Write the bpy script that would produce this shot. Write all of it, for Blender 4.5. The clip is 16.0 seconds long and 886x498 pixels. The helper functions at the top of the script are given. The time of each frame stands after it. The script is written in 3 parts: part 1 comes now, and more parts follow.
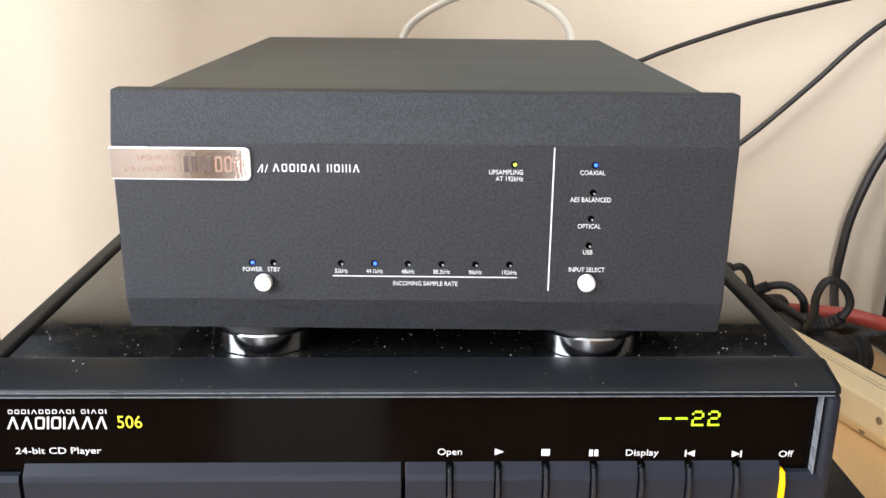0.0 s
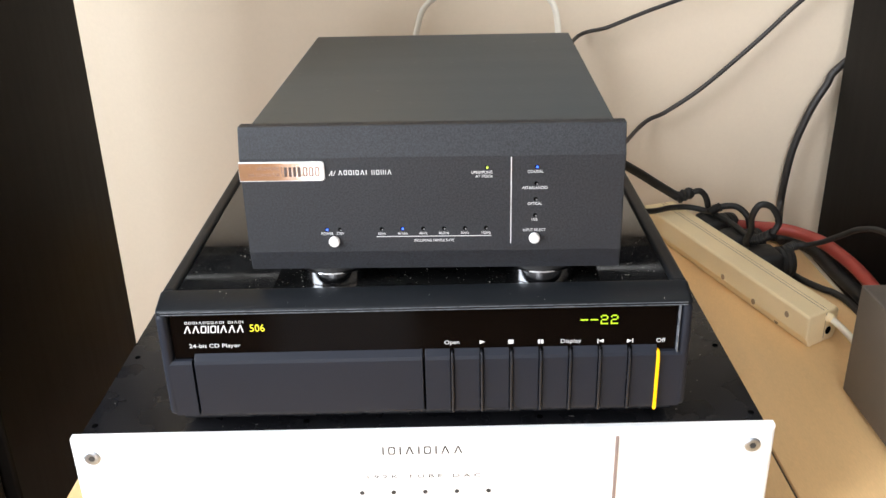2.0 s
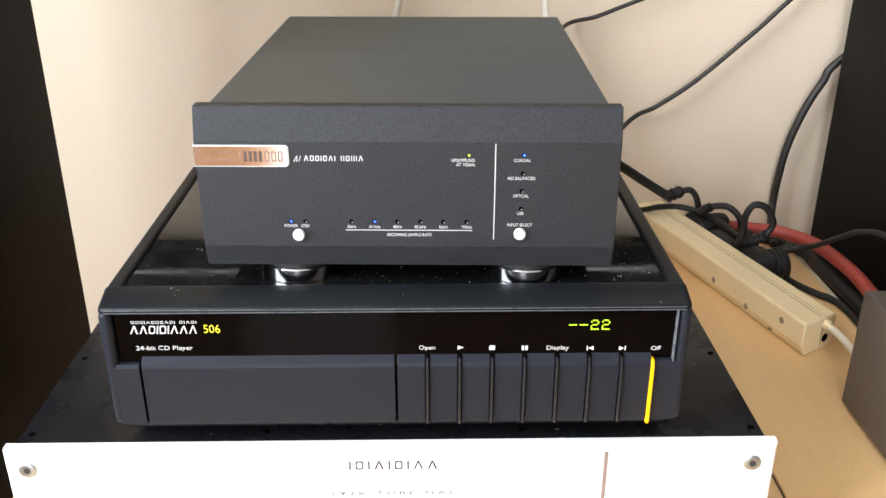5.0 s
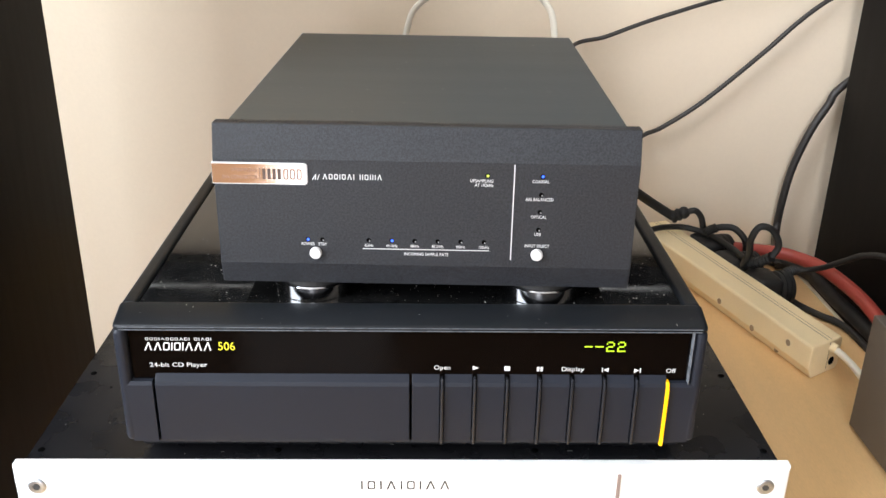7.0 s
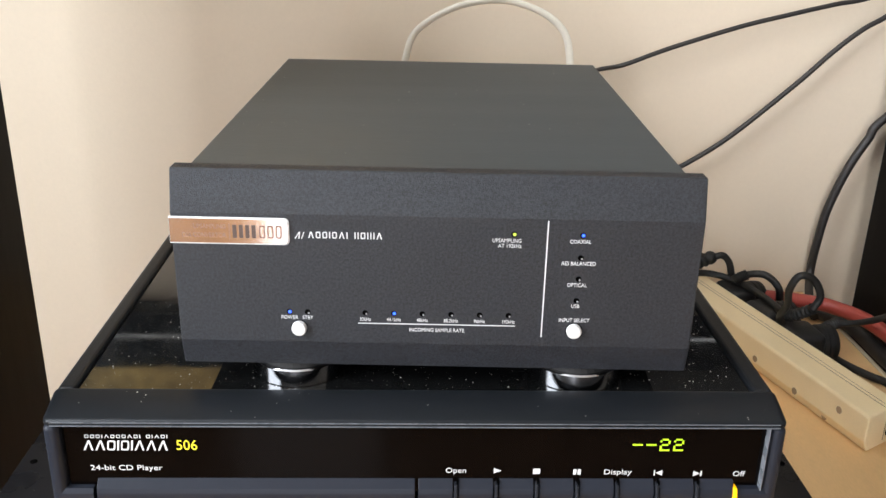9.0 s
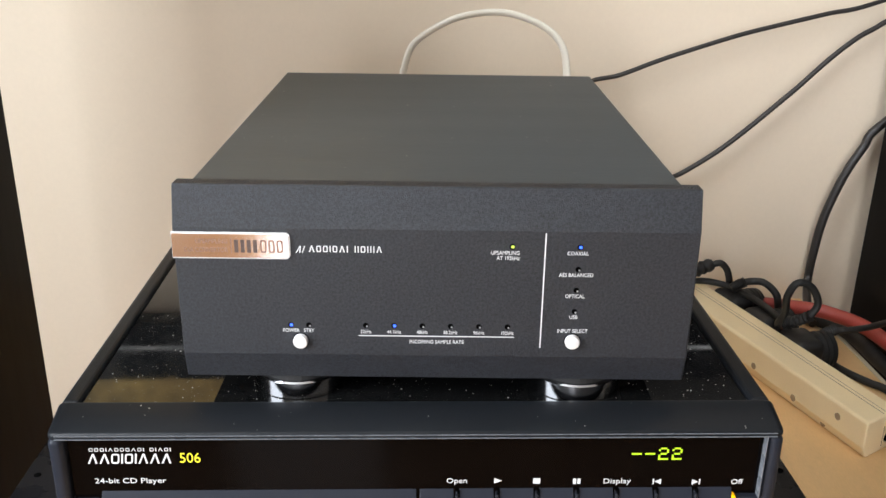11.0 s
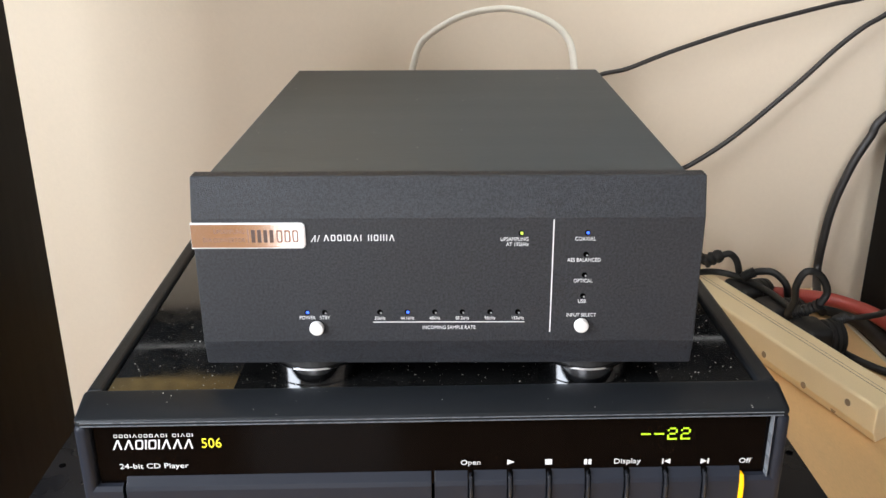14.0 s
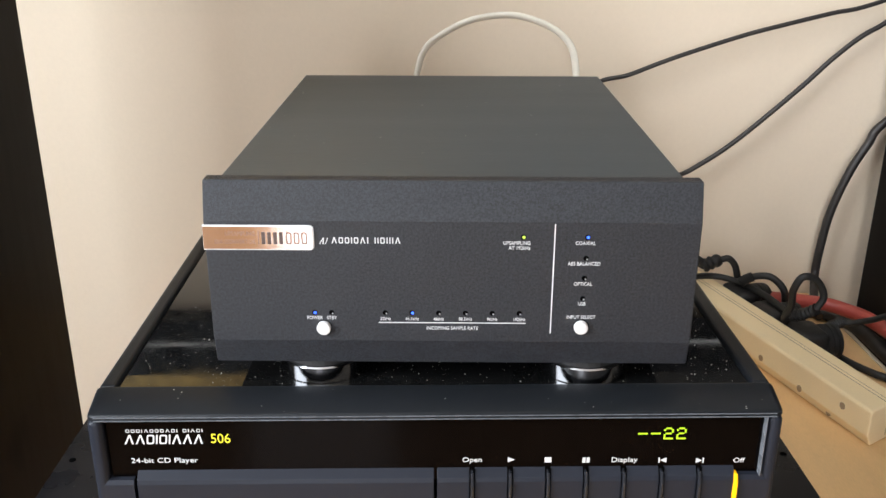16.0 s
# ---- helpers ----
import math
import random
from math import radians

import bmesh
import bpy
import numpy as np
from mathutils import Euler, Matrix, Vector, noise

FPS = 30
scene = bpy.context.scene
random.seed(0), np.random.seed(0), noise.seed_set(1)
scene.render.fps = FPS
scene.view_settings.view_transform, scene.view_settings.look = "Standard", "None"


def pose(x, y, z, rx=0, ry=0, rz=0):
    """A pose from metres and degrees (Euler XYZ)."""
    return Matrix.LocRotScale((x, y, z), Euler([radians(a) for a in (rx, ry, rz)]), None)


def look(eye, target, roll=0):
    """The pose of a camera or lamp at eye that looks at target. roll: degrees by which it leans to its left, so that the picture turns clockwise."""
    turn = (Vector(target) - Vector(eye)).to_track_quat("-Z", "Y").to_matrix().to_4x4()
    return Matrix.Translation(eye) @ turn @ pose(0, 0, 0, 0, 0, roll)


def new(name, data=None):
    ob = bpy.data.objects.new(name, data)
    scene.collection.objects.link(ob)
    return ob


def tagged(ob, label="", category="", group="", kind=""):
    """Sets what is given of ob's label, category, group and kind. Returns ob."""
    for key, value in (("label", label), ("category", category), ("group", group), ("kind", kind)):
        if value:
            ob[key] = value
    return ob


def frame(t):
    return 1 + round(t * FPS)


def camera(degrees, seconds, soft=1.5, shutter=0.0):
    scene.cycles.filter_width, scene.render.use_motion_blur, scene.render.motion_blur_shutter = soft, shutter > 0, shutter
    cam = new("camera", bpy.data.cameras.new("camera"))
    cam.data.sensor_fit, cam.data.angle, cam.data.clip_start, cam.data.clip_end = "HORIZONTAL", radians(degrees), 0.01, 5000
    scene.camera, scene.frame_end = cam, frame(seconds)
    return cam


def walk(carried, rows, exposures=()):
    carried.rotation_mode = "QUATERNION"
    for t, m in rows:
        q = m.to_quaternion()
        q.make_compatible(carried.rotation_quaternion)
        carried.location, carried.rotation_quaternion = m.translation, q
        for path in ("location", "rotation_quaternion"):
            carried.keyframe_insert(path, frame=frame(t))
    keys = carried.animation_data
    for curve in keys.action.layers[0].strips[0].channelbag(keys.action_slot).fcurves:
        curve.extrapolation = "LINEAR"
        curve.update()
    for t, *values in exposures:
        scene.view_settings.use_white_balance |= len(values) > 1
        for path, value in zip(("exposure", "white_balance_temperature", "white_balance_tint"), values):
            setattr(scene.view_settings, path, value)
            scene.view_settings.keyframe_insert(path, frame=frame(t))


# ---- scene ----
cam = camera(52.1, 16.0)
PATH = [
    (0, (-0.001, -0.009, 0.346), (0.053, 1.898, -0.255), 0.6),
    (0.5, (-0.002, -0.037, 0.368), (0.037, 1.862, -0.256), 0.0),
    (1, (-0.013, -0.099, 0.399), (0.002, 1.783, -0.277), -0.9),
    (1.5, (-0.012, -0.167, 0.448), (-0.018, 1.689, -0.297), -1.2),
    (2, (0.01, -0.19, 0.45), (-0.002, 1.636, -0.368), -1.4),
    (2.5, (-0.001, -0.183, 0.44), (0.0, 1.631, -0.403), -0.0),
    (3, (0.001, -0.17, 0.436), (0.0, 1.647, -0.401), -0.0),
    (3.5, (-0.005, -0.157, 0.432), (-0.015, 1.665, -0.392), -0.4),
    (4, (0.01, -0.15, 0.425), (0.023, 1.671, -0.402), -0.3),
    (4.2, (0.012, -0.147, 0.425), (0.037, 1.673, -0.402), -0.1),
    (6.3, (0.006, -0.144, 0.433), (0.045, 1.69, -0.362), 0.2),
    (6.5, (0.004, -0.145, 0.432), (0.044, 1.691, -0.361), 0.4),
    (7, (-0.001, -0.143, 0.43), (0.046, 1.694, -0.36), 1.0),
    (7.5, (-0.004, -0.143, 0.432), (0.04, 1.697, -0.351), 1.1),
    (8, (-0.006, -0.114, 0.434), (0.041, 1.738, -0.321), 1.1),
    (8.5, (-0.008, -0.079, 0.421), (0.049, 1.779, -0.315), 1.2),
    (9, (-0.009, -0.047, 0.411), (0.056, 1.813, -0.322), 1.3),
    (9.2, (-0.009, -0.033, 0.405), (0.058, 1.826, -0.328), 1.2),
    (11.5, (-0.009, -0.054, 0.416), (0.054, 1.813, -0.296), 0.7),
    (12, (-0.01, -0.056, 0.416), (0.05, 1.812, -0.295), 0.5),
    (12.5, (-0.02, -0.066, 0.415), (0.04, 1.802, -0.296), 0.4),
    (13, (-0.009, -0.062, 0.413), (0.054, 1.806, -0.299), 0.5),
    (13.5, (-0.009, -0.062, 0.414), (0.044, 1.806, -0.297), 0.3),
    (14, (-0.009, -0.063, 0.413), (0.031, 1.805, -0.302), -0.3),
    (14.5, (-0.012, -0.075, 0.412), (0.023, 1.792, -0.304), -0.3),
    (15, (-0.014, -0.076, 0.413), (0.019, 1.792, -0.302), -0.1),
    (15.5, (-0.01, -0.069, 0.411), (0.025, 1.797, -0.309), -0.1),
    (16, (-0.011, -0.074, 0.418), (0.028, 1.795, -0.294), 0.2),
]
walk(cam, [(t, look(eye, target, roll)) for t, eye, target, roll in PATH],
     exposures=[(0, 0.17), (0.5, 0.12), (1.0, 0.0), (2.0, -0.03), (3.0, 0.01), (3.5, 0.08), (4, 0.11), (7, 0.03), (9, -0.08), (11.5, -0.15), (16, -0.13)])

# ---- world, daylight and exposure ----
world = bpy.data.worlds.new("sky")
scene.world = world
world.use_nodes = True
wn = world.node_tree
sky = wn.nodes.new("ShaderNodeTexSky")
sky.sky_type = "NISHITA"
sky.sun_disc = False
sky.sun_elevation, sky.sun_rotation = radians(40), radians(250)
wn.links.new(sky.outputs["Color"], wn.nodes["Background"].inputs["Color"])
wn.nodes["Background"].inputs["Strength"].default_value = 0.1

TABLE = 0.018          # top of the table
WALL = 0.84            # back wall
LEFT, RIGHT, BEHIND, FLOOR, CEIL = -1.05, 2.3, -2.8, -0.62, 1.9
WIN_Y, WIN_Z = (-0.78, 0.14), (0.15, 1.75)   # opening in the left wall
WIN2_X, WIN2_Z = (-0.84, -0.10), (-0.58, 1.80)   # assumed opening in the wall behind the viewer, out of view


def daylight(name, eye, target, wide, high, watts, tint):
    lamp = bpy.data.lights.new(name, "AREA")
    lamp.shape, lamp.size, lamp.size_y = "RECTANGLE", wide, high
    lamp.energy, lamp.color = watts, tint
    new(name, lamp).matrix_world = look(eye, target)


wy, wz = sum(WIN_Y) / 2, sum(WIN_Z) / 2
daylight("side_window_daylight", (LEFT - 0.05, wy, wz), (LEFT + 1, wy, wz), WIN_Y[1] - WIN_Y[0], WIN_Z[1] - WIN_Z[0], 86.0, (0.845, 0.915, 1.0))
# Added lamp in an unseen window; lights front faces and the badge's reflection.
wx, wz = sum(WIN2_X) / 2, sum(WIN2_Z) / 2
daylight("assumed_rear_window_light", (wx, BEHIND - 0.05, wz), (wx, BEHIND + 1, wz), WIN2_X[1] - WIN2_X[0], WIN2_Z[1] - WIN2_Z[0], 66.0, (0.90, 0.93, 1.0))


# ---- materials ----
def material(name, base, rough=0.5, metal=0.0, vary=0.12, scale=60.0, fine=900.0, bump=0.05, rvary=0.08,
             stretch=(1, 1, 1), coat=0.0, spec=0.5, emit=None, power=0.0, trans=0.0, spread=0.3):
    m = bpy.data.materials.new(name)
    m.use_nodes = True
    nt = m.node_tree
    b = nt.nodes["Principled BSDF"]
    b.inputs["Metallic"].default_value = metal
    b.inputs["Coat Weight"].default_value = coat
    b.inputs["Coat Roughness"].default_value = 0.06
    b.inputs["Specular IOR Level"].default_value = spec
    b.inputs["Transmission Weight"].default_value = trans
    if emit:
        b.inputs["Emission Color"].default_value = (*emit, 1)
        b.inputs["Emission Strength"].default_value = power
    tc = nt.nodes.new("ShaderNodeTexCoord")
    mp = nt.nodes.new("ShaderNodeMapping")
    mp.inputs["Scale"].default_value = stretch
    nt.links.new(tc.outputs["Object"], mp.inputs["Vector"])
    big = nt.nodes.new("ShaderNodeTexNoise")
    big.inputs["Scale"].default_value, big.inputs["Detail"].default_value = scale, 4
    small = nt.nodes.new("ShaderNodeTexNoise")
    small.inputs["Scale"].default_value, small.inputs["Detail"].default_value = fine, 2
    for n in (big, small):
        nt.links.new(mp.outputs["Vector"], n.inputs["Vector"])
    add = nt.nodes.new("ShaderNodeMath")
    add.operation = "ADD"
    nt.links.new(big.outputs["Fac"], add.inputs[0])
    nt.links.new(small.outputs["Fac"], add.inputs[1])
    ramp = nt.nodes.new("ShaderNodeMapRange")
    ramp.inputs["From Min"].default_value, ramp.inputs["From Max"].default_value = 1 - spread, 1 + spread
    ramp.inputs["To Min"].default_value, ramp.inputs["To Max"].default_value = 1 - vary, 1 + vary
    nt.links.new(add.outputs[0], ramp.inputs["Value"])
    mul = nt.nodes.new("ShaderNodeVectorMath")
    mul.operation = "SCALE"
    mul.inputs[0].default_value = base
    nt.links.new(ramp.outputs["Result"], mul.inputs["Scale"])
    nt.links.new(mul.outputs["Vector"], b.inputs["Base Color"])
    rr = nt.nodes.new("ShaderNodeMapRange")
    rr.inputs["From Min"].default_value, rr.inputs["From Max"].default_value = 0.3, 0.7
    rr.inputs["To Min"].default_value, rr.inputs["To Max"].default_value = max(0.0, rough - rvary), min(1.0, rough + rvary)
    nt.links.new(big.outputs["Fac"], rr.inputs["Value"])
    nt.links.new(rr.outputs["Result"], b.inputs["Roughness"])
    if bump:
        bp = nt.nodes.new("ShaderNodeBump")
        bp.inputs["Strength"].default_value = bump
        bp.inputs["Distance"].default_value = 0.001
        nt.links.new(small.outputs["Fac"], bp.inputs["Height"])
        nt.links.new(bp.outputs["Normal"], b.inputs["Normal"])
    return m


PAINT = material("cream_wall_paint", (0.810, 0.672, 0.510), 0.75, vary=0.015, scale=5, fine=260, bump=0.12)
# Paint for walls out of view, toned darker to cut the light they bounce.
ROOM_PAINT = material("darkened_room_paint", (0.38, 0.345, 0.30), 0.8, vary=0.04, scale=4, fine=200, bump=0.1)
CEIL_PAINT = material("white_ceiling_paint", (0.86, 0.85, 0.82), 0.8, vary=0.03, scale=4, fine=200, bump=0.1)
FLOORWOOD = material("polished_floor_wood", (0.36, 0.205, 0.110), 0.16, vary=0.12, scale=3, fine=50, stretch=(8, 1, 1))
WOOD = material("pale_beech_veneer", (0.80, 0.525, 0.255), 0.42, vary=0.06, scale=9, fine=160, stretch=(7, 1, 1), bump=0.04)
EDGE = material("pale_edge_banding", (0.72, 0.62, 0.46), 0.5, vary=0.05, scale=20)
SEAM = material("dark_board_joint", (0.08, 0.05, 0.03), 0.8)
ASH = material("black_ash_veneer", (0.0050, 0.0043, 0.0038), 0.40, vary=0.12, scale=14, fine=220, stretch=(8, 8, 0.7), bump=0.03, rvary=0.03, spec=0.06)
GREYMETAL = material("grey_brown_lacquer", (0.105, 0.088, 0.072), 0.42, vary=0.12, scale=30, fine=1500, bump=0.12)
GRAIN = material("grained_black_aluminium", (0.0128, 0.0140, 0.0180), 0.43, vary=0.75, scale=900, fine=2600, spread=0.16, bump=0.55, rvary=0.06, spec=0.44)
LID = material("brushed_black_anodised_lid", (0.049, 0.055, 0.056), 0.45, vary=0.10, scale=40, fine=700, stretch=(0.12, 1, 1), bump=0.06, rvary=0.02, spec=0.38)
PLASTIC = material("charcoal_moulded_plastic", (0.0145, 0.0166, 0.0235), 0.40, vary=0.05, scale=25, fine=3400, bump=0.06, rvary=0.03, spec=0.18)
# Darker copy of the charcoal plastic; the tilted hood's shade is in its colour.
SHADEPLASTIC = material("shaded_charcoal_plastic", (0.0085, 0.0098, 0.0118), 0.40, vary=0.10, scale=25, fine=2600, bump=0.08, rvary=0.04, spec=0.20)
GLOSSBLACK = material("black_glass", (0.006, 0.006, 0.006), 0.045, vary=0.2, bump=0, rvary=0.03, spec=1.0)
WINDOWBLACK = material("smoked_display_window", (0.0018, 0.0012, 0.0010), 0.06, vary=0.2, bump=0, rvary=0.02, spec=0.09)
SATIN = material("satin_black_steel", (0.009, 0.009, 0.0105), 0.28, vary=0.2, scale=40, fine=1200, bump=0.05, spec=0.28)
SILVER = material("matt_silver_aluminium", (0.90, 0.90, 0.90), 0.46, metal=0.1, vary=0.02, scale=40, fine=1800, bump=0.05)
CHROME = material("polished_chrome", (0.40, 0.40, 0.41), 0.14, metal=1.0, vary=0.03, bump=0, rvary=0.02)
# Panel groove's shade as a colour; no recess is cut.
GROOVESHADE = material("groove_shade_tone", (0.27, 0.205, 0.185), 0.5, metal=0.1, vary=0.05)
STEEL = material("worn_steel_screw", (0.44, 0.47, 0.51), 0.40, metal=1.0, vary=0.15, scale=300)
# Near-neutral mirror with a slight warm tint.
MIRROR = material("mirror_polished_badge", (0.92, 0.84, 0.79), 0.07, metal=1.0, vary=0.05, scale=25, bump=0.02, rvary=0.05)
ETCH = material("etched_badge_marking", (0.10, 0.07, 0.06), 0.45, metal=0.5)
ETCHPALE = material("pale_etched_badge_marking", (0.30, 0.19, 0.15), 0.4, metal=0.8)
BUTTON = material("satin_silver_button", (0.72, 0.71, 0.70), 0.30, metal=0.2, vary=0.04)
PRINT = material("white_screen_print", (0.66, 0.66, 0.66), 0.6, vary=0.03, bump=0)
YPRINT = material("yellow_screen_print", (0.85, 0.75, 0.03), 0.6, vary=0.03, bump=0)
# Dark print on the silver panel, and painted shade for its small holes.
DARKMARK = material("dark_print_and_hole_shade", (0.035, 0.035, 0.035), 0.6, vary=0.05, bump=0)
LIGHTPRINT = material("pale_grey_print", (0.40, 0.40, 0.40), 0.6, vary=0.05, bump=0)
RIDGE = material("glossy_charcoal_ridge", (0.016, 0.017, 0.021), 0.20, vary=0.05, bump=0, spec=0.35)
# Pale grey that paints bright highlights along the player's edges.
EDGEGLINT = material("painted_edge_highlight", (0.13, 0.14, 0.155), 0.3, vary=0.15, scale=150)
# Near-black for lid screws; in gaps and holes it paints their shade.
HOLE = material("black_screw_and_gap_shade", (0.002, 0.002, 0.002), 0.6, bump=0, spec=0.0)
# Grey dot painted as the glint in an indicator that is off.
GLINT = material("unlit_lens_glint", (0.30, 0.30, 0.30), 0.2, bump=0)
BLUE = material("blue_lit_lens", (0.05, 0.10, 0.5), 0.3, emit=(0.025, 0.11, 1.0), power=2.4, bump=0)
GREEN = material("yellow_green_lit_lens", (0.3, 0.4, 0.05), 0.3, emit=(0.65, 0.85, 0.10), power=0.9, bump=0)
DIGIT = material("green_display_segment", (0.2, 0.3, 0.02), 0.4, emit=(0.52, 0.80, 0.01), power=1.3, bump=0)
YELLOW = material("glowing_yellow_light_bar", (0.92, 0.50, 0.003), 0.3, emit=(1.0, 0.47, 0.0), power=0.5, bump=0)
RUBBER = material("black_rubber", (0.013, 0.0125, 0.012), 0.55, vary=0.25, scale=120, fine=1500, bump=0.1)
BROWNRUB = material("brown_black_cable_sheath", (0.024, 0.020, 0.018), 0.45, vary=0.2, scale=90, fine=1200, bump=0.08)
RED = material("red_cable_sheath", (0.36, 0.055, 0.04), 0.45, vary=0.12, scale=70, fine=900, bump=0.06)
WHITECORD = material("white_cable_sheath", (0.88, 0.81, 0.68), 0.45, vary=0.05, scale=60, bump=0.03)
CREAM = material("cream_moulded_plastic", (0.96, 0.785, 0.49), 0.42, vary=0.04, scale=30, fine=900, bump=0.05)
# Darker cream: the shade in seams and screw holes is put into the colour.
CREAMSHADE = material("shaded_cream_recess", (0.36, 0.26, 0.16), 0.6)
DUST = material("pale_dust", (0.45, 0.43, 0.39), 0.9, vary=0.3, bump=0)
PICTURE = material("dark_golden_picture", (0.46, 0.30, 0.09), 0.6, vary=0.85, scale=4, fine=30, bump=0)
NIGHT = material("near_black_picture_ground", (0.016, 0.013, 0.010), 0.5, vary=0.5, scale=6, fine=40, bump=0)
FRAMEWHITE = material("white_frame_paint", (0.78, 0.77, 0.74), 0.4, vary=0.04)


# ---- mesh helpers ----
def thing(name, label, category, at=(0, 0, 0), turn=0.0, group="", kind=""):
    ob = new(name)
    ob.empty_display_size = 0.02
    ob.matrix_world = pose(*at, 0, 0, turn)
    return tagged(ob, label, category, group, kind)


def to_object(name, bm, mat, smooth=False):
    me = bpy.data.meshes.new(name)
    bmesh.ops.recalc_face_normals(bm, faces=bm.faces)
    if smooth:
        for f in bm.faces:
            f.smooth = True
    bm.to_mesh(me)
    bm.free()
    me.materials.append(mat)
    if smooth:
        me.set_sharp_from_angle(angle=radians(40))
    return new(name, me)


PLACED = {}    # things whose parts are written in the room's coordinates


def in_room(ob):
    bpy.context.view_layer.update()
    PLACED[ob.name] = ob.matrix_world.inverted()
    return ob


def part(name, bm, mat, parent, label="", smooth=False):
    ob = to_object(name, bm, mat, smooth)
    ob.parent = parent
    ob.matrix_parent_inverse = PLACED.get(parent.name, Matrix())
    if label:
        ob["label"] = label
    return ob


def box(x0, x1, y0, y1, z0, z1, bevel=0.0, seg=2, bm=None):
    bm = bm or bmesh.new()
    r = bmesh.ops.create_cube(bm, size=1.0, matrix=Matrix.Translation(((x0 + x1) / 2, (y0 + y1) / 2, (z0 + z1) / 2)) @ Matrix.Diagonal((x1 - x0, y1 - y0, z1 - z0, 1)))
    if bevel:
        es = list({e for v in r["verts"] for e in v.link_edges})
        bmesh.ops.bevel(bm, geom=es, offset=bevel, segments=seg, profile=0.5, affect="EDGES")
    return bm


def prism(profile, x0, x1, bm=None, bevel=0.0):
    """A profile of (y, z) points drawn out along x."""
    bm = bm or bmesh.new()
    a = [bm.verts.new((x0, y, z)) for y, z in profile]
    b = [bm.verts.new((x1, y, z)) for y, z in profile]
    n = len(profile)
    bm.faces.new(a)
    bm.faces.new(b[::-1])
    for i in range(n):
        bm.faces.new((a[i], b[i], b[(i + 1) % n], a[(i + 1) % n]))
    bmesh.ops.recalc_face_normals(bm, faces=bm.faces)
    if bevel:
        bmesh.ops.bevel(bm, geom=list(bm.edges), offset=bevel, segments=2, profile=0.5, affect="EDGES")
    return bm


def turned(profile, centre, axis="z", n=40, bm=None):
    """A turned solid: (radius, height) points round an axis through centre."""
    bm = bm or bmesh.new()
    rings = []
    for r, h in profile:
        ring = []
        for i in range(n):
            a = 2 * math.pi * i / n
            c, s = r * math.cos(a), r * math.sin(a)
            p = (c, s, h) if axis == "z" else (c, h, s) if axis == "y" else (h, c, s)
            ring.append(bm.verts.new(Vector(centre) + Vector(p)))
        rings.append(ring)
    for a, b in zip(rings, rings[1:]):
        for i in range(n):
            bm.faces.new((a[i], a[(i + 1) % n], b[(i + 1) % n], b[i]))
    bm.faces.new(rings[0][::-1])
    bm.faces.new(rings[-1])
    return bm


def spline(points, steps=10):
    """Points of a smooth line through the given ones."""
    p = [Vector(q) for q in points]
    p = [2 * p[0] - p[1], *p, 2 * p[-1] - p[-2]]
    out = []
    for i in range(1, len(p) - 2):
        a, b, c, d = p[i - 1:i + 3]
        for k in range(steps):
            t = k / steps
            out.append(0.5 * (2 * b + (c - a) * t + (2 * a - 5 * b + 4 * c - d) * t * t + (3 * b - a - 3 * c + d) * t ** 3))
    out.append(p[-2])
    return out


def tube(points, radius, steps=10, n=12, flat=1.0, bm=None):
    """A round (or flattened) cable along a smooth line; radius may be a list along it."""
    bm = bm or bmesh.new()
    line = spline(points, steps)
    rings, side = [], None
    for i, c in enumerate(line):
        ahead = (line[min(i + 1, len(line) - 1)] - line[max(i - 1, 0)]).normalized()
        if side is None:
            side = ahead.orthogonal().normalized()
        side = (side - ahead * side.dot(ahead)).normalized()
        up = ahead.cross(side)
        r = radius if isinstance(radius, float) else float(np.interp(i / (len(line) - 1), np.linspace(0, 1, len(radius)), radius))
        rings.append([bm.verts.new(c + r * (side * math.cos(2 * math.pi * k / n) + up * flat * math.sin(2 * math.pi * k / n))) for k in range(n)])
    for a, b in zip(rings, rings[1:]):
        for k in range(n):
            bm.faces.new((a[k], a[(k + 1) % n], b[(k + 1) % n], b[k]))
    bm.faces.new(rings[0][::-1])
    bm.faces.new(rings[-1])
    return bm


def words(text, mat, parent, x, y, z, height, align="CENTER", stretch=1.0, label="", shear=0.0, name="lettering"):
    """Printed words on an upright face that looks towards -y; height is that of a capital letter."""
    cu = bpy.data.curves.new(name, "FONT")
    cu.body, cu.align_x, cu.align_y = text, align, "CENTER"
    cu.size, cu.extrude, cu.resolution_u = height / 0.69, 0.00008, 3
    cu.shear = shear
    tmp = new("tmp", cu)
    bpy.context.view_layer.update()
    me = bpy.data.meshes.new_from_object(tmp.evaluated_get(bpy.context.evaluated_depsgraph_get()))
    bpy.data.objects.remove(tmp)
    bpy.data.curves.remove(cu)
    me.transform(pose(x, y, z, 90, 0, 0) @ Matrix.Diagonal((stretch, 1, 1, 1)))
    me.materials.clear()
    me.materials.append(mat)
    ob = new(name, me)
    ob.parent = parent
    ob.matrix_parent_inverse = PLACED.get(parent.name, Matrix())
    if label:
        ob["label"] = label
    return ob


def bend(v):
    return math.copysign(abs(v) ** 0.4, v)


